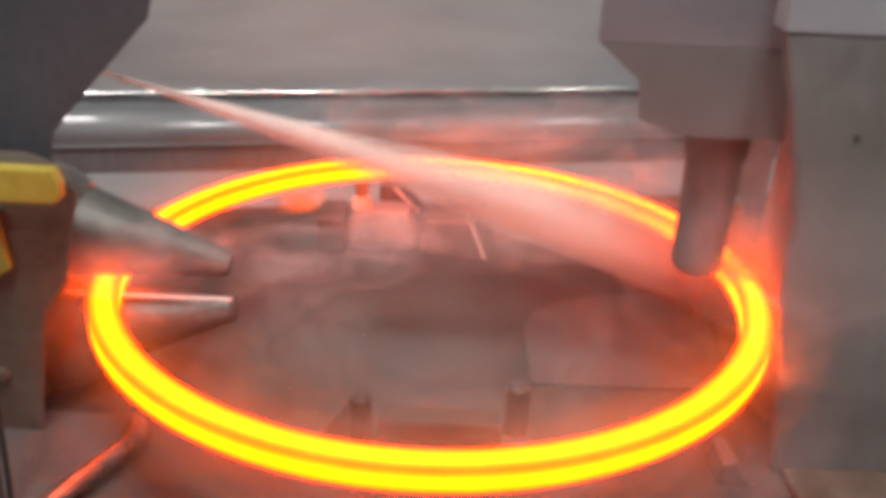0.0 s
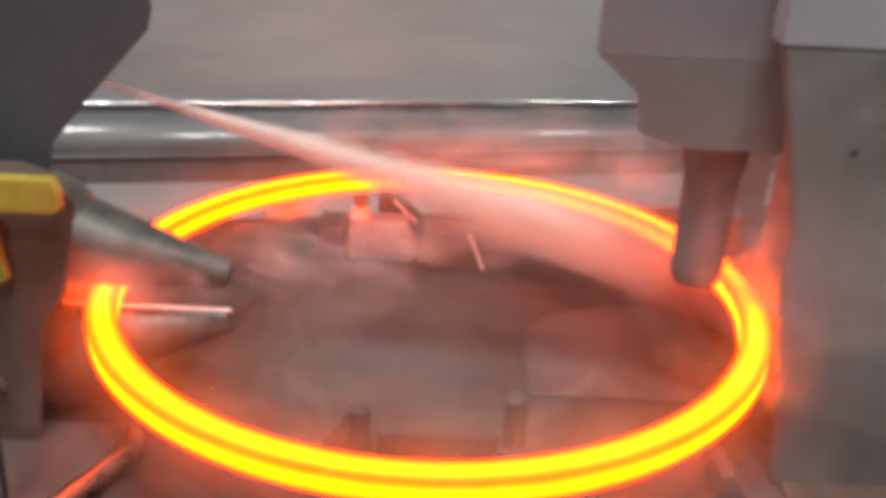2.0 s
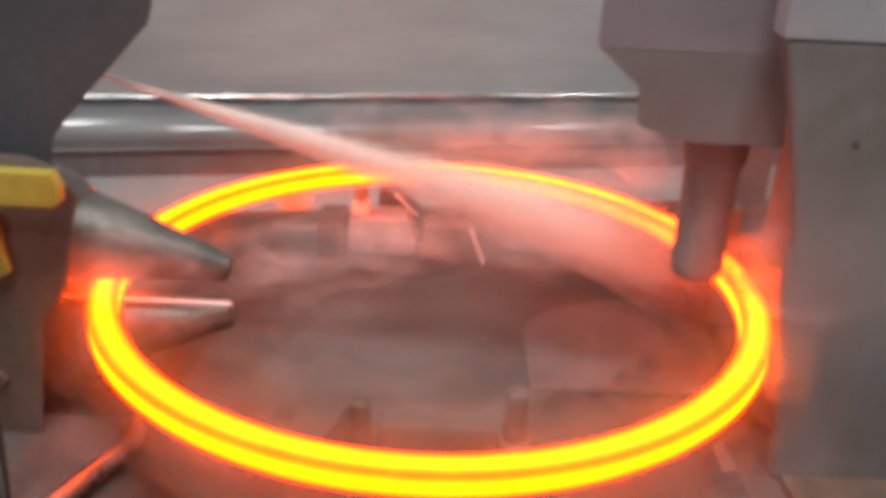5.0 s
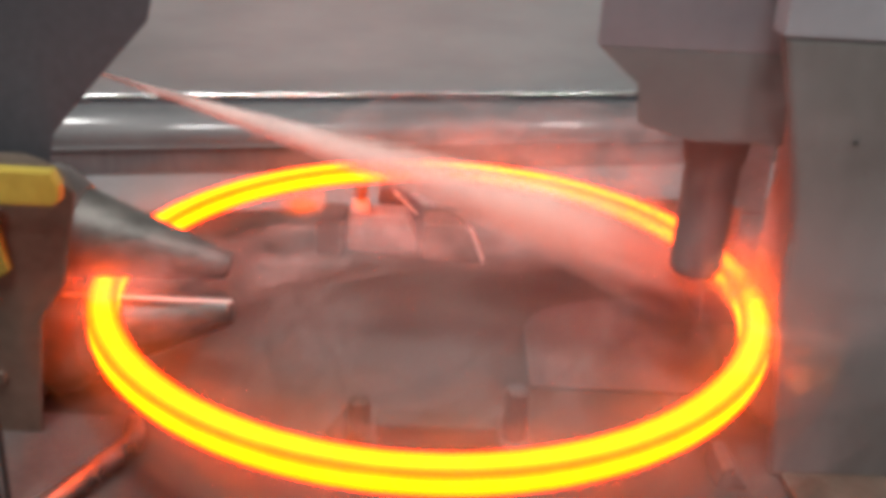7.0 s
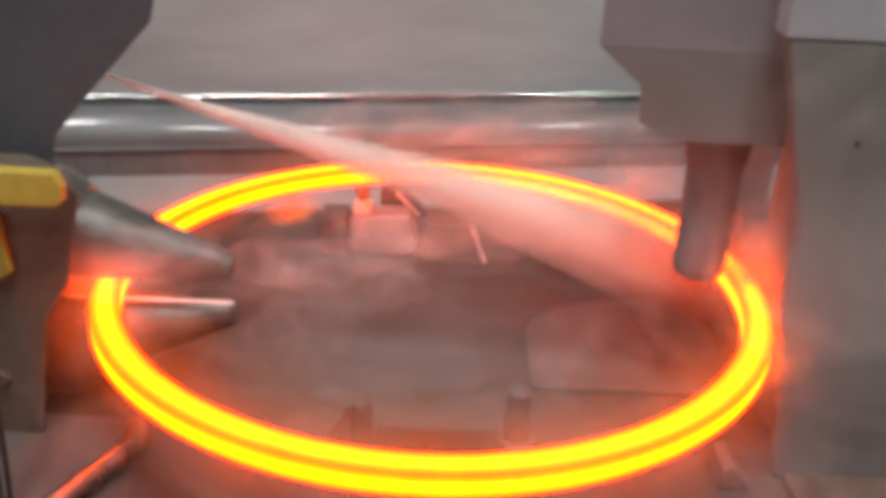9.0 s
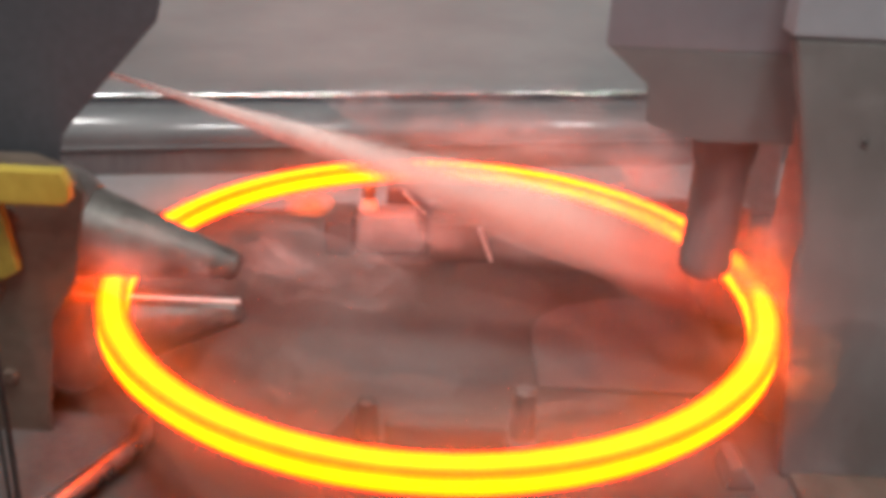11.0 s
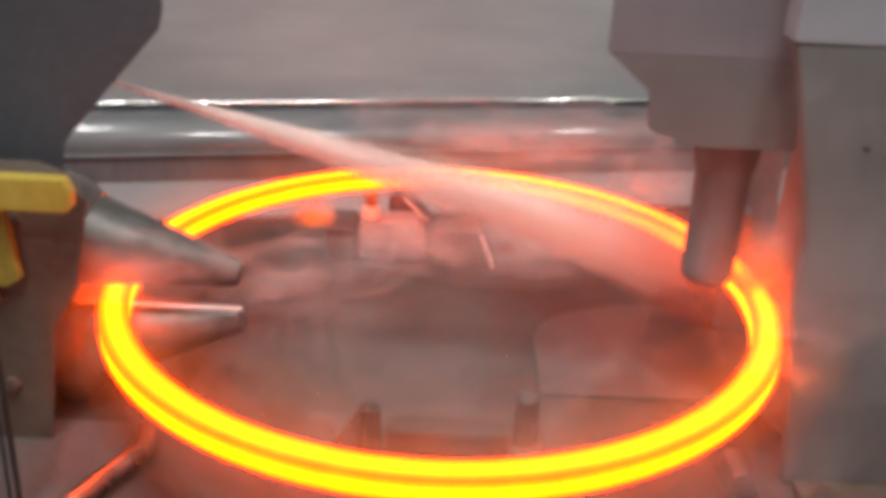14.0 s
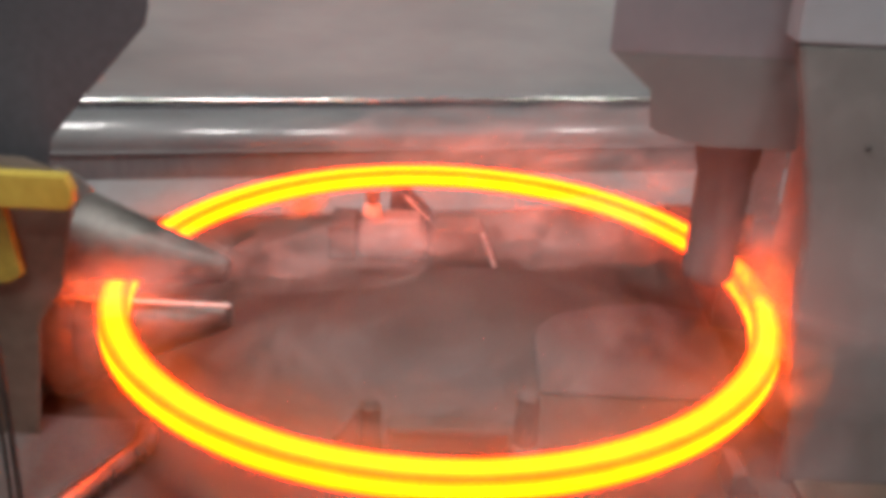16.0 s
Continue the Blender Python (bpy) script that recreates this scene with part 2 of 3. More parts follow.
# ---- the setting ----
def hall():
    tagged(part("floor", box(-4, 4, -4, 4, -0.12, 0.0, 0), M_BED), "scale-covered dark steel machine bed and floor", "floor", kind="structure")
    for name, b in (("wall_west", (-4.1, -4, -4, 4, -0.12, 4.2)), ("wall_east", (4, 4.1, -4, 4, -0.12, 4.2)),
                    ("wall_south", (-4.1, 4.1, -4.1, -4, -0.12, 4.2)), ("wall_north", (-4.1, 4.1, 4, 4.1, -0.12, 4.2))):
        tagged(part(name, box(*b, 0), M_HALL), "plain grey cladding of the workshop hall", "wall", kind="structure")
    tagged(part("ceiling", box(-4.1, 4.1, -4.1, 4.1, 4.2, 4.3, 0), M_HALL), "plain grey hall ceiling", "ceiling", kind="structure")


def ceiling_lights():
    for x, y, z in LAMPS:
        t = thing("ceiling_light", "square white high-bay lamp hung under the hall ceiling", "lamp", "hall lights", at=(x, y, z))
        case = part("housing", box(-0.22, 0.22, -0.22, 0.22, 0.0, 0.10, 0.02), M_GREY, t)
        part("diffuser", box(-0.17, 0.17, -0.17, 0.17, -0.008, 0.0, 0.002), M_LAMP, case, "glowing white diffuser")
        for sx in (-0.15, 0.15):
            part("hanger", tube([(sx, 0, 0.07), (sx, 0, 0.3)], 0.006), M_STEEL, t)


YAW = 10.9


def rear_beam():
    t = thing("rear_beam", "satin steel covered beam running behind the ring", "machine beam")
    t.rotation_euler = (0, 0, radians(YAW))
    part("front_face", prism([(1.19, 0), (1.19, 0.090), (1.30, 0.092), (1.30, 0)], -1.7, 1.7, 0.003, "x"), M_ROLL, t, "dark dirty lower face")
    curve = [(1.175, 0.094)] + [(1.188 + 0.112 * (1 - math.cos(a)), 0.098 + 0.092 * math.sin(a)) for a in [i * math.pi / 2 / 10 for i in range(11)]] + [(1.302, 0.094)]
    part("cover", prism(curve, -1.7, 1.7, 0, "x"), M_COVER, t, "rounded satin steel cover with lamp glints", True)
    part("recess", box(-1.7, 1.7, 1.302, 1.345, 0.0, 0.192, 0.002), M_DARK, t)
    part("rail", tube([(-1.7, 1.335, 0.2055), (0, 1.335, 0.2055), (1.7, 1.335, 0.2055)], 0.0075, 16), M_BRIGHT, t, "polished bright steel rail", True)


def added_rear_plate():
    # plate added to make this band of floor paler
    ob = part("added_rear_plate", box(-1.5, 1.5, 0.90, 1.188, 0.0, 0.012, 0.004), M_APRON)
    ob.rotation_euler = (0, 0, radians(YAW))
    tagged(ob, "pale plate added to lighten the floor before the rear beam", "plate")


def rear_wall():
    ob = part("rear_panel", box(-1.9, 1.9, 1.347, 1.40, 0.0, 1.6, 0.004), M_WALL)
    ob.rotation_euler = (0, 0, radians(YAW))
    tagged(ob, "smudged light grey sheet steel guard panel", "panel", kind="structure")


hall()
ceiling_lights()
rear_beam()
added_rear_plate()
rear_wall()


# ---- the ring ----
def hot_ring():
    c, h, w = 0.006, (Z_TOP - Z_LOW) / 2, R_OUT - R_IN
    sec = []
    for cr, cz, a0 in ((R_OUT - c, h - c, 0), (R_IN + c, h - c, 90), (R_IN + c, -h + c, 180), (R_OUT - c, -h + c, 270)):
        for k in range(5):
            a = radians(a0 + 22.5 * k)
            sec.append((cr + c * math.cos(a), cz + c * math.sin(a)))
    bm = turned(sec + [sec[0]], 192)
    bmesh.ops.remove_doubles(bm, verts=bm.verts[:], dist=1e-6)
    ob = part("hot_ring", bm, M_HOT, smooth=True)
    ob.location = (0, 0, (Z_TOP + Z_LOW) / 2)
    return tagged(ob, "glowing yellow-orange hot rolled steel ring between the rolls", "steel ring")


RING = hot_ring()


# ---- the axial rolls and their carriage ----
AXIAL_Y = -0.078


def axial_rolls():
    t = thing("axial_roll_carriage", "dark iron carriage holding two conical rolls", "rolling machine", at=(0, 0, 0))
    head = [(-0.429, 1.450), (-0.431, 0.742), (-0.439, 0.713), (-0.545, 0.596), (-0.601, 0.530), (-0.612, 0.479), (-0.627, 0.471), (-1.050, 0.471), (-1.050, 1.450)]
    part("upper_head", prism(head, -0.160, -0.118, 0.003, draft=-0.030), M_DARK, t, "dark painted tapering roll head")
    cheek = [(-0.570, 0.490), (-0.540, 0.471), (-0.572, 0.316), (-0.617, 0.247), (-0.650, 0.000), (-1.050, 0.000), (-1.050, 0.501), (-0.603, 0.501)]
    plate = part("cheek_plate", prism(cheek, -0.25, -0.168, 0.006, draft=-0.045), M_CHEEK, t, "oily brown-black front cheek")
    part("bearing_block", prism([(-0.70, 0.0), (-0.70, 0.205), (-0.74, 0.42), (-1.05, 0.42), (-1.05, 0.0)], -0.166, 0.05, 0.006), M_CHEEK, t)
    for k, (x, z) in enumerate(((-0.66, 0.43), (-0.70, 0.30), (-0.70, 0.14))):
        part("bolt", turned([(0, 0.012), (0.011, 0.012), (0.013, 0.009), (0.013, 0), (0, 0)], 6), M_CHEEK, plate).matrix_basis = pose(x, -0.25, z, 90)
    cone = [(0, 0.0), (0.014, 0.0008), (0.022, 0.004), (0.026, 0.012), (0.0775, 0.254), (0.079, 0.262), (0.055, 0.263), (0.055, 0.40), (0, 0.40)]
    flange = [(0.056, 0.2622), (0.081, 0.2622), (0.087, 0.268), (0.097, 0.286), (0.104, 0.308), (0.106, 0.326), (0.102, 0.334), (0.056, 0.336)]
    up = part("upper_cone_roll", turned(cone, 72), M_CONE, t, "scuffed conical steel roll resting on the ring", True)
    low = part("lower_cone_roll", turned(cone, 72), M_CONE, t, "scuffed conical steel roll under the ring", True)
    for roll, metal in ((up, M_LIP), (low, M_CHEEK)):
        part("flange", turned(flange + [flange[0]], 72), metal, roll, "rounded steel flange", True)
    # highlight line over the lower roll, drawn as a pale strip
    part("highlight_strip", tube([(-0.641, -0.110, 0.2210), (-0.494, -0.110, 0.2210), (-0.348, -0.110, 0.2210)], 0.0028), M_EDGE, t, "pale strip drawing the highlight above the lower roll")
    nz = part("spray_nozzle", turned([(0, 0), (0.010, 0), (0.010, 0.02), (0.006, 0.035), (0.0035, 0.045), (0, 0.045)], 20), M_STEEL, t, "small steel water nozzle", True)
    return t, up, low, nz


CARRIAGE, UPPER, LOWER, NOZZLE = axial_rolls()
TILT = 12.0


def cone_pose(side, turn):
    """The axis rises away from the ring's middle, so that the roll's line of contact lies flat."""
    z = Z_TOP + 0.0232 if side > 0 else Z_LOW - 0.0232
    return Matrix.Translation((-0.352, AXIAL_Y, z)) @ pose(0, 0, 0, 0, -90 + side * TILT, 0) @ pose(0, 0, 0, 0, 0, turn)


JET_A, JET_B = Vector((-0.575, 0.0, 0.588)), Vector((0.46, 0.10, 0.252))
NOZZLE.matrix_basis = Matrix.Translation(JET_A - (JET_B - JET_A).normalized() * 0.04) @ (JET_B - JET_A).to_track_quat("Z", "Y").to_matrix().to_4x4()


def yellow_guard():
    t = thing("yellow_guard", "yellow enamelled guard arm on an olive post", "machine guard")
    part("arm", prism([(-1.2, 0.466), (-0.556, 0.468), (-0.545, 0.476), (-0.544, 0.500), (-0.553, 0.522), (-1.2, 0.524)], -0.305, -0.281, 0.004), M_YELLOW, t)
    part("apron", prism([(-0.93, 0.58), (-0.672, 0.58), (-0.665, 0.50), (-0.648, 0.345), (-0.672, 0.330), (-0.93, 0.330)], -0.278, -0.262, 0.003), M_OLIVE, t, "grimy olive-yellow hanging plate")
    part("post", box(-1.25, -1.16, -0.36, -0.25, 0.0, 0.7, 0.006), M_OLIVE, t)


yellow_guard()


# ---- the mandrel, its housing and the main roll ----
def mandrel_unit():
    t = thing("mandrel_housing", "grey painted overhanging housing of the mandrel", "machine housing")
    part("upper_body", prism([(0.241, 1.45), (0.241, 0.700), (0.243, 0.6955), (0.540, 0.6955), (0.540, 1.45)], -0.10, 0.10, 0.002, draft=0.055), M_LILAC, t, "lilac-grey painted upper body")
    prof = [(0.244, 0.695), (0.312, 0.638), (0.318, 0.578), (0.330, 0.570), (0.410, 0.548), (0.560, 0.548), (0.553, 0.61), (0.530, 0.695)]
    part("lower_body", prism(prof, -0.10, 0.10, 0.002, draft=0.055), M_GREY, t, "grey tapering lower body")
    part("arm", box(0.60, 0.70, -0.08, 0.15, 1.10, 1.45, 0.01), M_GREY, t)
    part("collar", turned([(0.0, 0.547), (0.056, 0.547), (0.058, 0.540), (0.053, 0.490), (0.0, 0.490)], 48), M_ROLL, t, "", True).location = (0.480, -0.005, 0)
    return t


mandrel_unit()


def mandrel():
    t = thing("mandrel", "slim vertical steel mandrel roll inside the ring", "mandrel")
    part("barrel", turned([(0.0465, 0.030), (0.0475, 0.222), (0.0475, 0.2225)], 56), M_ROLL, t, "", True)
    part("tip", turned([(0, 0.0), (0.032, 0.001), (0.042, 0.008), (0.0462, 0.020), (0.0467, 0.030), (0, 0.031)], 56), M_ROLL, t, "rounded worn lower tip", True)
    part("neck_ring", turned([(0.0, 0.222), (0.049, 0.222), (0.050, 0.225), (0.049, 0.230), (0.0, 0.231)], 56), M_ROLL, t, "", True)
    return t


MANDREL = mandrel()
MANDREL_AT = (0.480, -0.005, 0.268)
MAIN_AT = (0.803, 0.0, 0.0)


def main_roll():
    t = thing("main_roll", "worn grey main roll driving the ring from outside", "mill roll")
    part("roll_body", turned([(0, 0.0), (0.19, 0.0), (0.19, 0.185), (0.200, 0.190), (0.200, 0.66), (0.192, 0.668), (0, 0.668)], 96), M_MAIN, t, "", True)
    part("neck", turned([(0, 0.668), (0.09, 0.668), (0.09, 1.45), (0, 1.45)], 48), M_ROLL, t, "", True)
    return t


def roll_stand():
    t = thing("roll_stand", "dark grey side plate of the main roll stand", "machine stand")
    plate = [(0.478, 0.752), (0.508, 0.640), (0.535, 0.530), (0.553, 0.441), (0.551, 0.400), (0.556, 0.324), (0.566, 0.250), (0.582, 0.130), (0.598, 0.0), (1.35, 0.0), (1.35, 0.752)]
    side = part("side_plate", prism(plate, -0.245, -0.215, 0.008), M_STAND, t, "dark stained steel side plate")
    part("top_beam", box(0.476, 1.35, -0.247, -0.19, 0.7525, 1.45, 0.002), M_BEAM, t, "lighter lilac-grey painted beam")
    part("foot_plate", box(0.612, 1.35, -0.80, -0.247, 0.0, 0.014, 0.004), M_CHEEK, t)
    for x, z in ((0.610, 0.603), (0.78, 0.60), (0.78, 0.22)):
        part("plug", turned([(0, 0.003), (0.004, 0.003), (0.0055, 0.0), (0, 0)], 16), M_RUBBER, side, "small dark bolt plug").matrix_basis = pose(x, -0.245, z, 90)


roll_stand()
MAIN = main_roll()


def side_block():
    t = thing("roll_guide_block", "grey steel guide block behind the main roll", "machine block")
    part("block", prism([(0.60, 0.0), (0.60, 0.15), (0.63, 0.188), (0.86, 0.188), (0.86, 0.0)], 0.30, 0.60, 0.006), M_PLATE, t)
    part("pillar", box(0.690, 0.770, 0.50, 0.56, 0.188, 0.41, 0.006), M_APRON, t, "dusty steel pillar")
    part("stop", box(0.628, 0.664, 0.33, 0.38, 0.188, 0.270, 0.005), M_PALE, t, "pale worn stop")


side_block()


# ---- the bed inside and round the ring ----
def bed_things():
    ob = part("bed_plate", prism([(0.20, 0.0), (0.56, 0.0), (0.60, 0.12), (0.62, 0.36), (0.50, 0.40), (0.38, 0.385), (0.27, 0.335), (0.22, 0.28), (0.20, 0.22)], 0.0, 0.007, 0.003, "z"), M_PLATE)
    tagged(ob, "flat lighter steel plate lying on the bed", "plate")
    t = thing("support_post", "short steel support post with a sloping gusset", "support", "support posts", at=(-0.115, -0.205, 0))
    part("pin", turned([(0, 0.100), (0.008, 0.100), (0.018, 0.092), (0.022, 0.0), (0, 0)], 28), M_BED, t, "", True)
    part("gusset", prism([(-0.075, 0.0), (-0.021, 0.085), (-0.021, 0.0)], -0.006, 0.006, 0.002), M_PLATE, t)
    t2 = thing("support_post", "short round steel support post standing on the bed", "support", "support posts", at=(0.158, -0.175, 0))
    part("pin", turned([(0, 0.112), (0.014, 0.112), (0.020, 0.106), (0.022, 0.0), (0, 0)], 28), M_PLATE, t2, "", True)
    part("foot", turned([(0, 0.012), (0.034, 0.012), (0.036, 0.009), (0.036, 0.0), (0, 0)], 28), M_PLATE, t2, "", True)
    ob = part("cross_bar", prism([(-0.215, 0.0), (-0.215, 0.052), (-0.170, 0.058), (-0.170, 0.0)], -0.085, 0.128, 0.010, "x"), M_BED)
    tagged(ob, "low steel bar between the support posts", "bar")
    # clutter at the rear inside of the ring
    t = thing("guide_roller_unit", "small steel bearing unit with a capped pin", "bearing unit")
    part("pedestal", prism([(-0.222, 0.0), (-0.212, 0.105), (-0.062, 0.109), (-0.040, 0.0)], 0.58, 0.68, 0.026), M_PALE, t, "pale rounded steel pedestal", True)
    part("cap", turned([(0, 0.030), (0.016, 0.030), (0.022, 0.024), (0.024, 0.0), (0, 0)], 28), M_EDGE, t, "bright round cap", True).location = (-0.185, 0.615, 0.108)
    part("pin", turned([(0, 0.066), (0.016, 0.066), (0.018, 0.063), (0.018, 0.057), (0.012, 0.055), (0.012, 0.051), (0.019, 0.049), (0.019, 0.043), (0.012, 0.041), (0.012, 0.03), (0, 0.03)], 24), M_PALE, t, "ringed steel pin", True).location = (-0.185, 0.615, 0.108)
    part("foot_plate", box(-0.29, -0.225, 0.57, 0.70, 0.0, 0.09, 0.005), M_PLATE, t)
    t = thing("slide_block", "dark sloping slide block with a drawn edge highlight", "slide block", "slide blocks")
    part("wedge", prism([(-0.150, 0.0), (-0.145, 0.135), (-0.115, 0.140), (-0.030, 0.055), (-0.030, 0.0)], 0.685, 0.78, 0.004), M_DARK, t)
    # chamfer highlight put in as a pale strip
    part("highlight_strip", tube([(-0.105, 0.682, 0.1335), (-0.046, 0.682, 0.0745)], 0.0030), M_EDGE, t, "edge highlight drawn as a pale strip")
    t = thing("slide_block", "dark low slide block with a drawn slanted highlight", "slide block", "slide blocks")
    part("wedge", prism([(-0.028, 0.0), (-0.022, 0.095), (0.085, 0.098), (0.125, 0.0)], 0.565, 0.66, 0.004), M_CHEEK, t)
    # slanted edge highlight put in as a pale strip
    part("highlight_strip", tube([(0.0885, 0.563, 0.095), (0.124, 0.563, 0.006)], 0.0034), M_EDGE, t, "slanted edge highlight drawn as a pale strip")
    # foreground plates
    corner = [(-0.535 - 0.0 + 0.035 * math.cos(a), -0.225 + 0.035 * math.sin(a)) for a in [i * math.pi / 2 / 6 for i in range(7)]]
    ob = part("wear_plate", prism([(-0.69, -0.62)] + corner + [(-0.86, -0.19), (-0.86, -0.62)], 0.0, 0.03, 0.007, "z"), M_PLATE, smooth=True)
    tagged(ob, "steel wear plate with a rounded shiny edge", "plate")
    ob = part("guide_lip", tube([(-0.650, -0.60, 0.034), (-0.560, -0.42, 0.034), (-0.518, -0.335, 0.034), (-0.490, -0.270, 0.034), (-0.500, -0.215, 0.034)], 0.017, 16), M_LIP, smooth=True)
    tagged(ob, "curved bright steel lip along the wear plate", "guide rod")
    ob = part("wedge_stop", prism([(0.492, 0.0), (0.498, 0.040), (0.520, 0.046), (0.548, 0.0)], -0.285, -0.205, 0.005), M_PLATE)
    tagged(ob, "small steel wedge stop lying on the bed", "wedge")
    for x, r in ((-0.6155, 0.0045), (-0.6290, 0.0032)):
        ob = part("hose", tube([(x + 0.004, -0.45, 0.55), (x + 0.002, -0.45, 0.28), (x - 0.002, -0.45, 0.05), (x - 0.003, -0.47, 0.03 + r), (x - 0.05, -0.62, r)], r), M_RUBBER, smooth=True)
        tagged(ob, "thin black rubber hose hanging down to the bed", "hose", "hoses")


bed_things()

# ---- water and steam ----
AXIS = (JET_B - JET_A)
JET_LEN = AXIS.length
JET_M = Matrix.Translation(JET_A) @ AXIS.to_track_quat("Z", "Y").to_matrix().to_4x4()


def spray_piece(s0, s1, n, seed):
    """Drops of one stretch of the jet: z runs along it, and it widens from the nozzle."""
    rng = np.random.default_rng(seed)
    s = s0 + (s1 - s0) * rng.uniform(0, 1, n) + rng.normal(0, 0.03, n) * (s0 > 0.02)
    s = np.clip(s, 0.0, 1.12)
    r = 0.003 + 0.092 * s ** 1.3
    a = rng.uniform(0, 2 * np.pi, n)
    q = np.where(rng.uniform(size=n) < 0.6, np.abs(rng.normal(0, 0.42, n)), np.sqrt(rng.uniform(size=n)) * 1.05)
    off = np.column_stack([np.cos(a), np.sin(a)]) * (r * q)[:, None]
    c = np.column_stack([off, s * JET_LEN])
    w = np.column_stack([off * 0.9, np.full(n, 0.35)]) + rng.normal(0, 0.02, (n, 3))
    return tagged(drops("water_spray", c, w, 0.004 + 0.008 * s, 0.0010, rng, M_DROPS), "white fan of cooling water drops glowing pink", "water spray", "jets of the spray", "stuff")


def spray_fan(seed):
    """The fan of the jet: skins of fine spray one within another, wavy, along z."""
    rng = np.random.default_rng(seed)
    bm = bmesh.new()
    steps, sides = 40, 36
    for k, f in enumerate((0.10, 0.19, 0.28, 0.37, 0.46, 0.55, 0.65, 0.76, 0.90)):
        shift = Vector(rng.uniform(-9, 9, 3))
        last = None
        for i in range(steps + 1):
            u = (i / steps) ** 1.2 * 1.10
            row = []
            for j in range(sides):
                a = 2 * math.pi * j / sides
                d = Vector((math.cos(a), math.sin(a), 0))
                q = 1 + (0.10 + 0.25 * u) * noise.noise(d * 1.3 + shift + Vector((0, 0, 5 * u)))
                r = (0.003 + 0.106 * u ** 1.35) * f * q
                row.append(bm.verts.new((d.x * r, d.y * r, u * JET_LEN)))
            if last:
                for j in range(sides):
                    bm.faces.new((last[j], last[(j + 1) % sides], row[(j + 1) % sides], row[j]))
            last = row
    return tagged(part("water_spray", bm, M_JET, smooth=True), "fan of cooling water spray, the ring's pink light put into its tint", "water spray", "jets of the spray", "stuff")


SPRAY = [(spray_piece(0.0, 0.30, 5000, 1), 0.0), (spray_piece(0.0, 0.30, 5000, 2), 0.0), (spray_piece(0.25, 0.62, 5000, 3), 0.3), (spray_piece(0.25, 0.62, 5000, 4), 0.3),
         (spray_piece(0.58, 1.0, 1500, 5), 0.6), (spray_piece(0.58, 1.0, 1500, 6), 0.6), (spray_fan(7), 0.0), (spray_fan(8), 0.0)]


def steam_puff(radii, shells, seed, material):
    """A drifting puff: uneven skins of thin steam one within another."""
    rng = np.random.default_rng(seed)
    bm = bmesh.new()
    for k in range(shells):
        f = (k + 1.0) / shells
        shift = Vector(rng.uniform(-9, 9, 3))
        lean = Vector(rng.normal(0, 0.16, 3))
        for v in bmesh.ops.create_icosphere(bm, subdivisions=4, radius=1.0)["verts"]:
            d = v.co.normalized()
            q = f * (1 + 0.45 * noise.noise(d * 1.5 + shift) + 0.16 * noise.noise(d * 4.0 + shift))
            p = d * q + lean
            v.co = (p.x * radii[0], p.y * radii[1], p.z * radii[2])
    return tagged(part("steam", bm, material, smooth=True), "thin warm steam drifting over the hot ring, some puffs tinted with its glow", "steam", "steam clouds", "stuff")


# place, radii, skins, material (M_FUME, M_WISP: orange ring light in the tint)
PUFFS = [((0.08, 0.70, 0.30), (0.30, 0.05, 0.085), 8, M_STEAM), ((0.30, 0.64, 0.31), (0.24, 0.05, 0.10), 8, M_STEAM), ((0.50, 0.50, 0.32), (0.15, 0.07, 0.11), 8, M_STEAM),
         ((0.30, 0.32, 0.22), (0.20, 0.14, 0.07), 10, M_STEAM), ((0.580, -0.02, 0.295), (0.065, 0.08, 0.060), 12, M_FUME), ((0.575, -0.06, 0.40), (0.060, 0.05, 0.10), 9, M_STEAM), ((0.615, -0.13, 0.21), (0.040, 0.07, 0.07), 7, M_FUME),
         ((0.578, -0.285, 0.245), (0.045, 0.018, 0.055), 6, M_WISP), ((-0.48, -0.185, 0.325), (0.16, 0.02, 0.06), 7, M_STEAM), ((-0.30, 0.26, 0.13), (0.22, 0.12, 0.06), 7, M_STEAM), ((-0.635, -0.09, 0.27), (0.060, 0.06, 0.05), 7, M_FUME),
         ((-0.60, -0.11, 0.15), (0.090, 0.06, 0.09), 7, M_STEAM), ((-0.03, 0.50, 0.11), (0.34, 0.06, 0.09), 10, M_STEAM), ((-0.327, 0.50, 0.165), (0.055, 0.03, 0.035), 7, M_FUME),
         ((0.0, 0.0, 0.10), (0.50, 0.46, 0.06), 7, M_MIST), ((0.50, -0.34, 0.10), (0.18, 0.05, 0.09), 7, M_MIST), ((0.60, -0.36, 0.52), (0.34, 0.04, 0.28), 7, M_MIST)]
STEAM = [(steam_puff(r, n, 20 + i, m), at) for i, (at, r, n, m) in enumerate(PUFFS)]


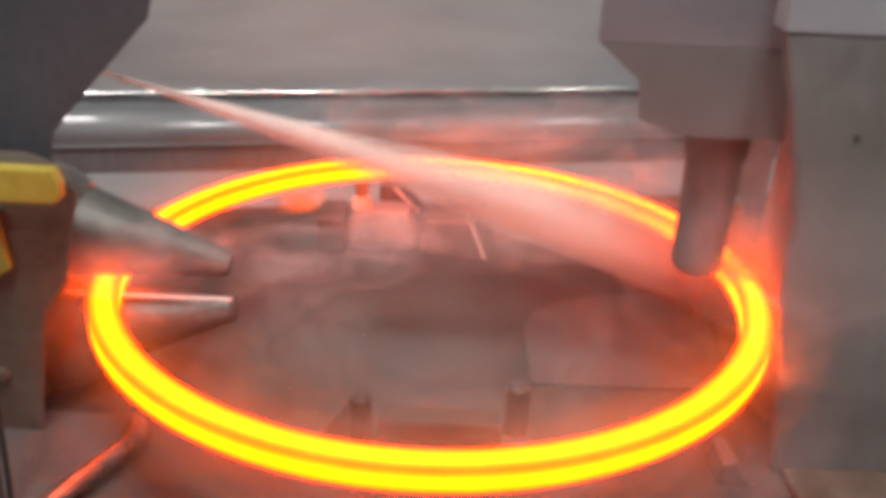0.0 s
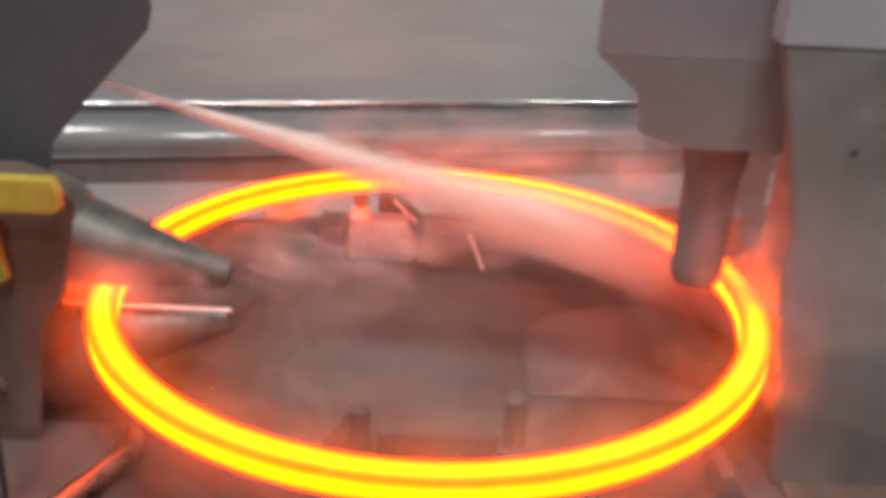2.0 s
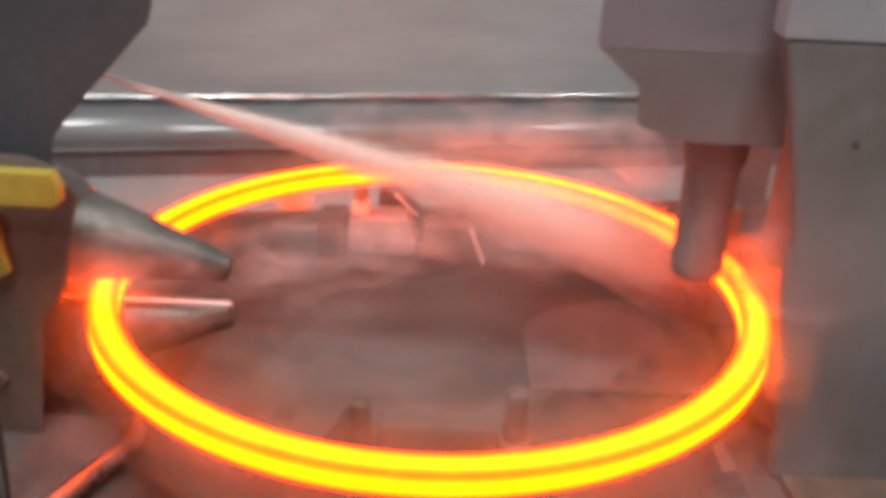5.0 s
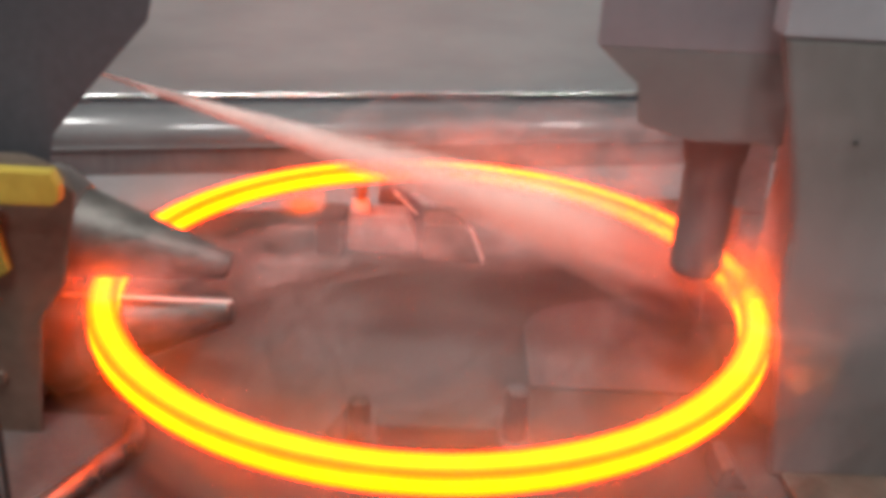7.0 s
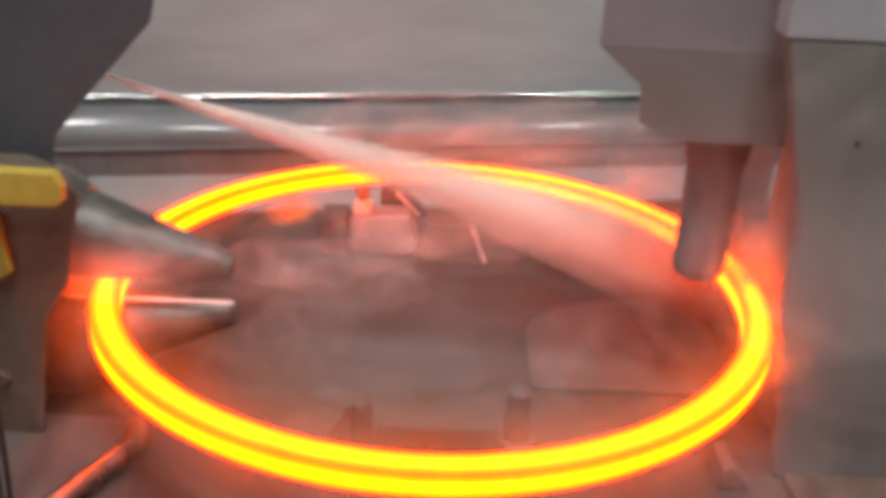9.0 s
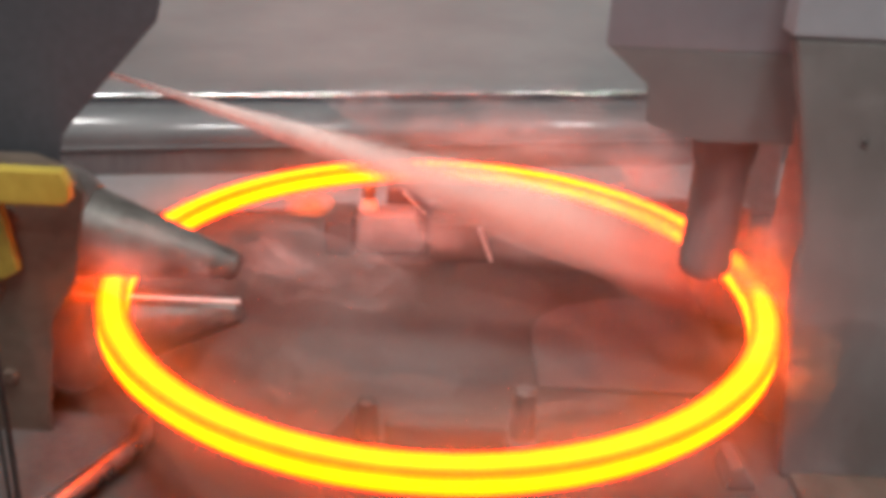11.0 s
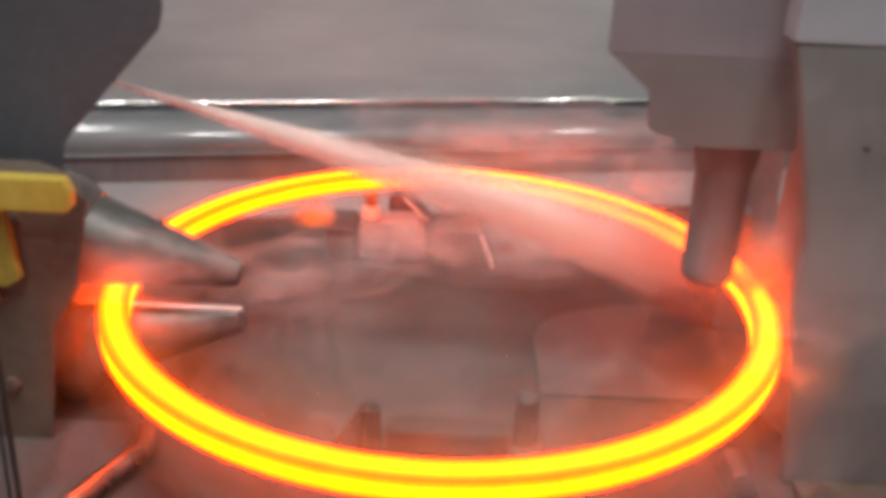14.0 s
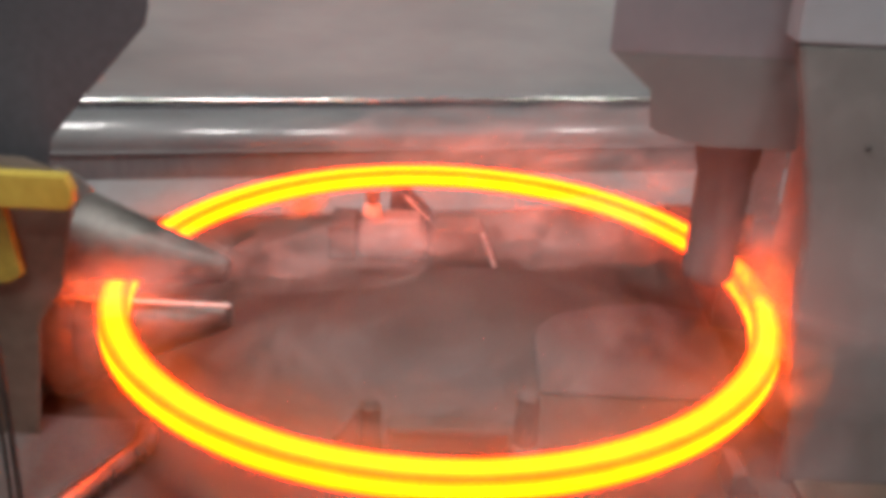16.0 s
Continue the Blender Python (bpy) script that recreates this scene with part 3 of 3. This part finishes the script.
def ring_glow_skins():
    """Stand-in for the ring's bloom: orange-tinted skins of growing distance round its section."""
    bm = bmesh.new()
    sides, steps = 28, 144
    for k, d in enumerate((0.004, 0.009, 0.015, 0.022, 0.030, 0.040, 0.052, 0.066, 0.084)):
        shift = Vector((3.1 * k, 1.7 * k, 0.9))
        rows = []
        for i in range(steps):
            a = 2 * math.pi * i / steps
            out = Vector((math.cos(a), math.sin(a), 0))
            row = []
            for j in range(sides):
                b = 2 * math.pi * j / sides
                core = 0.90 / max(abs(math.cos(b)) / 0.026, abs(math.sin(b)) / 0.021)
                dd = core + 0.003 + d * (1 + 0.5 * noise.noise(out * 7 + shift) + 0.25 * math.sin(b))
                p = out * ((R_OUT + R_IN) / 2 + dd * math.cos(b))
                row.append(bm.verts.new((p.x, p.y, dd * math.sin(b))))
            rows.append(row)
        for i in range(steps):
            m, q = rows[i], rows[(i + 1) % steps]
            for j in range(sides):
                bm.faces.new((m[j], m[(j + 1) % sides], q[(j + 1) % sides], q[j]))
    return tagged(part("ring_halo", bm, M_HALO, smooth=True), "orange-tinted skins round the ring standing in for its glow", "smoke", "", "stuff")


RING_GLOW = ring_glow_skins()


# ---- what moves ----
def motions():
    def end_shift(t, start, far):
        k = min(max((t - start) / (16.0 - start), 0.0), 1.0)
        return far * k * k * (3 - 2 * k)

    walk(CARRIAGE, [(t, pose(end_shift(t, 14.9, -0.024), 0, 0)) for t in (0, 7, 14.5, 14.9, 15.1, 15.3, 15.5, 15.7, 15.9, 16.0)])
    tenths = [i / 10 for i in range(161)]
    walk(UPPER, [(t, cone_pose(1, 75 * 10 * t)) for t in tenths])
    walk(LOWER, [(t, cone_pose(-1, -75 * 10 * t)) for t in tenths])
    walk(RING, [(i / 2, pose(end_shift(i / 2, 15.0, -0.003), 0, (Z_TOP + Z_LOW) / 2, 0, 0, -45 * i)) for i in range(33)])
    walk(MANDREL, [(t, pose(*MANDREL_AT, 0, 0, -80 * 10 * t)) for t in tenths])
    walk(MAIN, [(t, pose(*MAIN_AT, 0, 0, 28 * 10 * t)) for t in [i / 5 for i in range(81)]])
    for i, (ob, s) in enumerate(SPRAY):
        rows = []
        stops = {6: 15.30, 7: 15.46}.get(i, 15.42 + 0.2 * s)
        for t in tenths:
            a = 30 * t * (1 if i % 2 else -1) + 40 * math.sin(1.7 * t + i)
            z = 0.018 * math.sin(9.1 * t + 2.2 * i)
            sway = pose(0, 0, z, 0.7 * math.sin(5.3 * t + i), 0.6 * math.sin(4.1 * t + 2 * i), a)
            gone = max(0.0, t - stops)
            gone = 1.3 * gone + 7.0 * gone * gone
            fall = 22.0 * max(0.0, t - 15.74) ** 2
            rows.append((t, Matrix.Translation(AXIS.normalized() * gone - Vector((0, 0, fall))) @ JET_M @ sway))
        walk(ob, rows)
    for i, (ob, at) in enumerate(STEAM):
        walk(ob, [(t, pose(at[0] + 0.018 * math.sin(1.9 * t + i), at[1] + 0.012 * math.sin(1.3 * t + 2 * i), at[2] + 0.014 * math.sin(2.3 * t + 1.7 * i),
                           8 * math.sin(0.9 * t + i), 6 * math.sin(0.7 * t), 18 * math.sin(0.8 * t + i))) for t in [k / 4 for k in range(65)]])
    walk(RING_GLOW, [(i / 2, pose(0, 0, (Z_TOP + Z_LOW) / 2, 0, 0, -12 * i)) for i in range(33)])


motions()
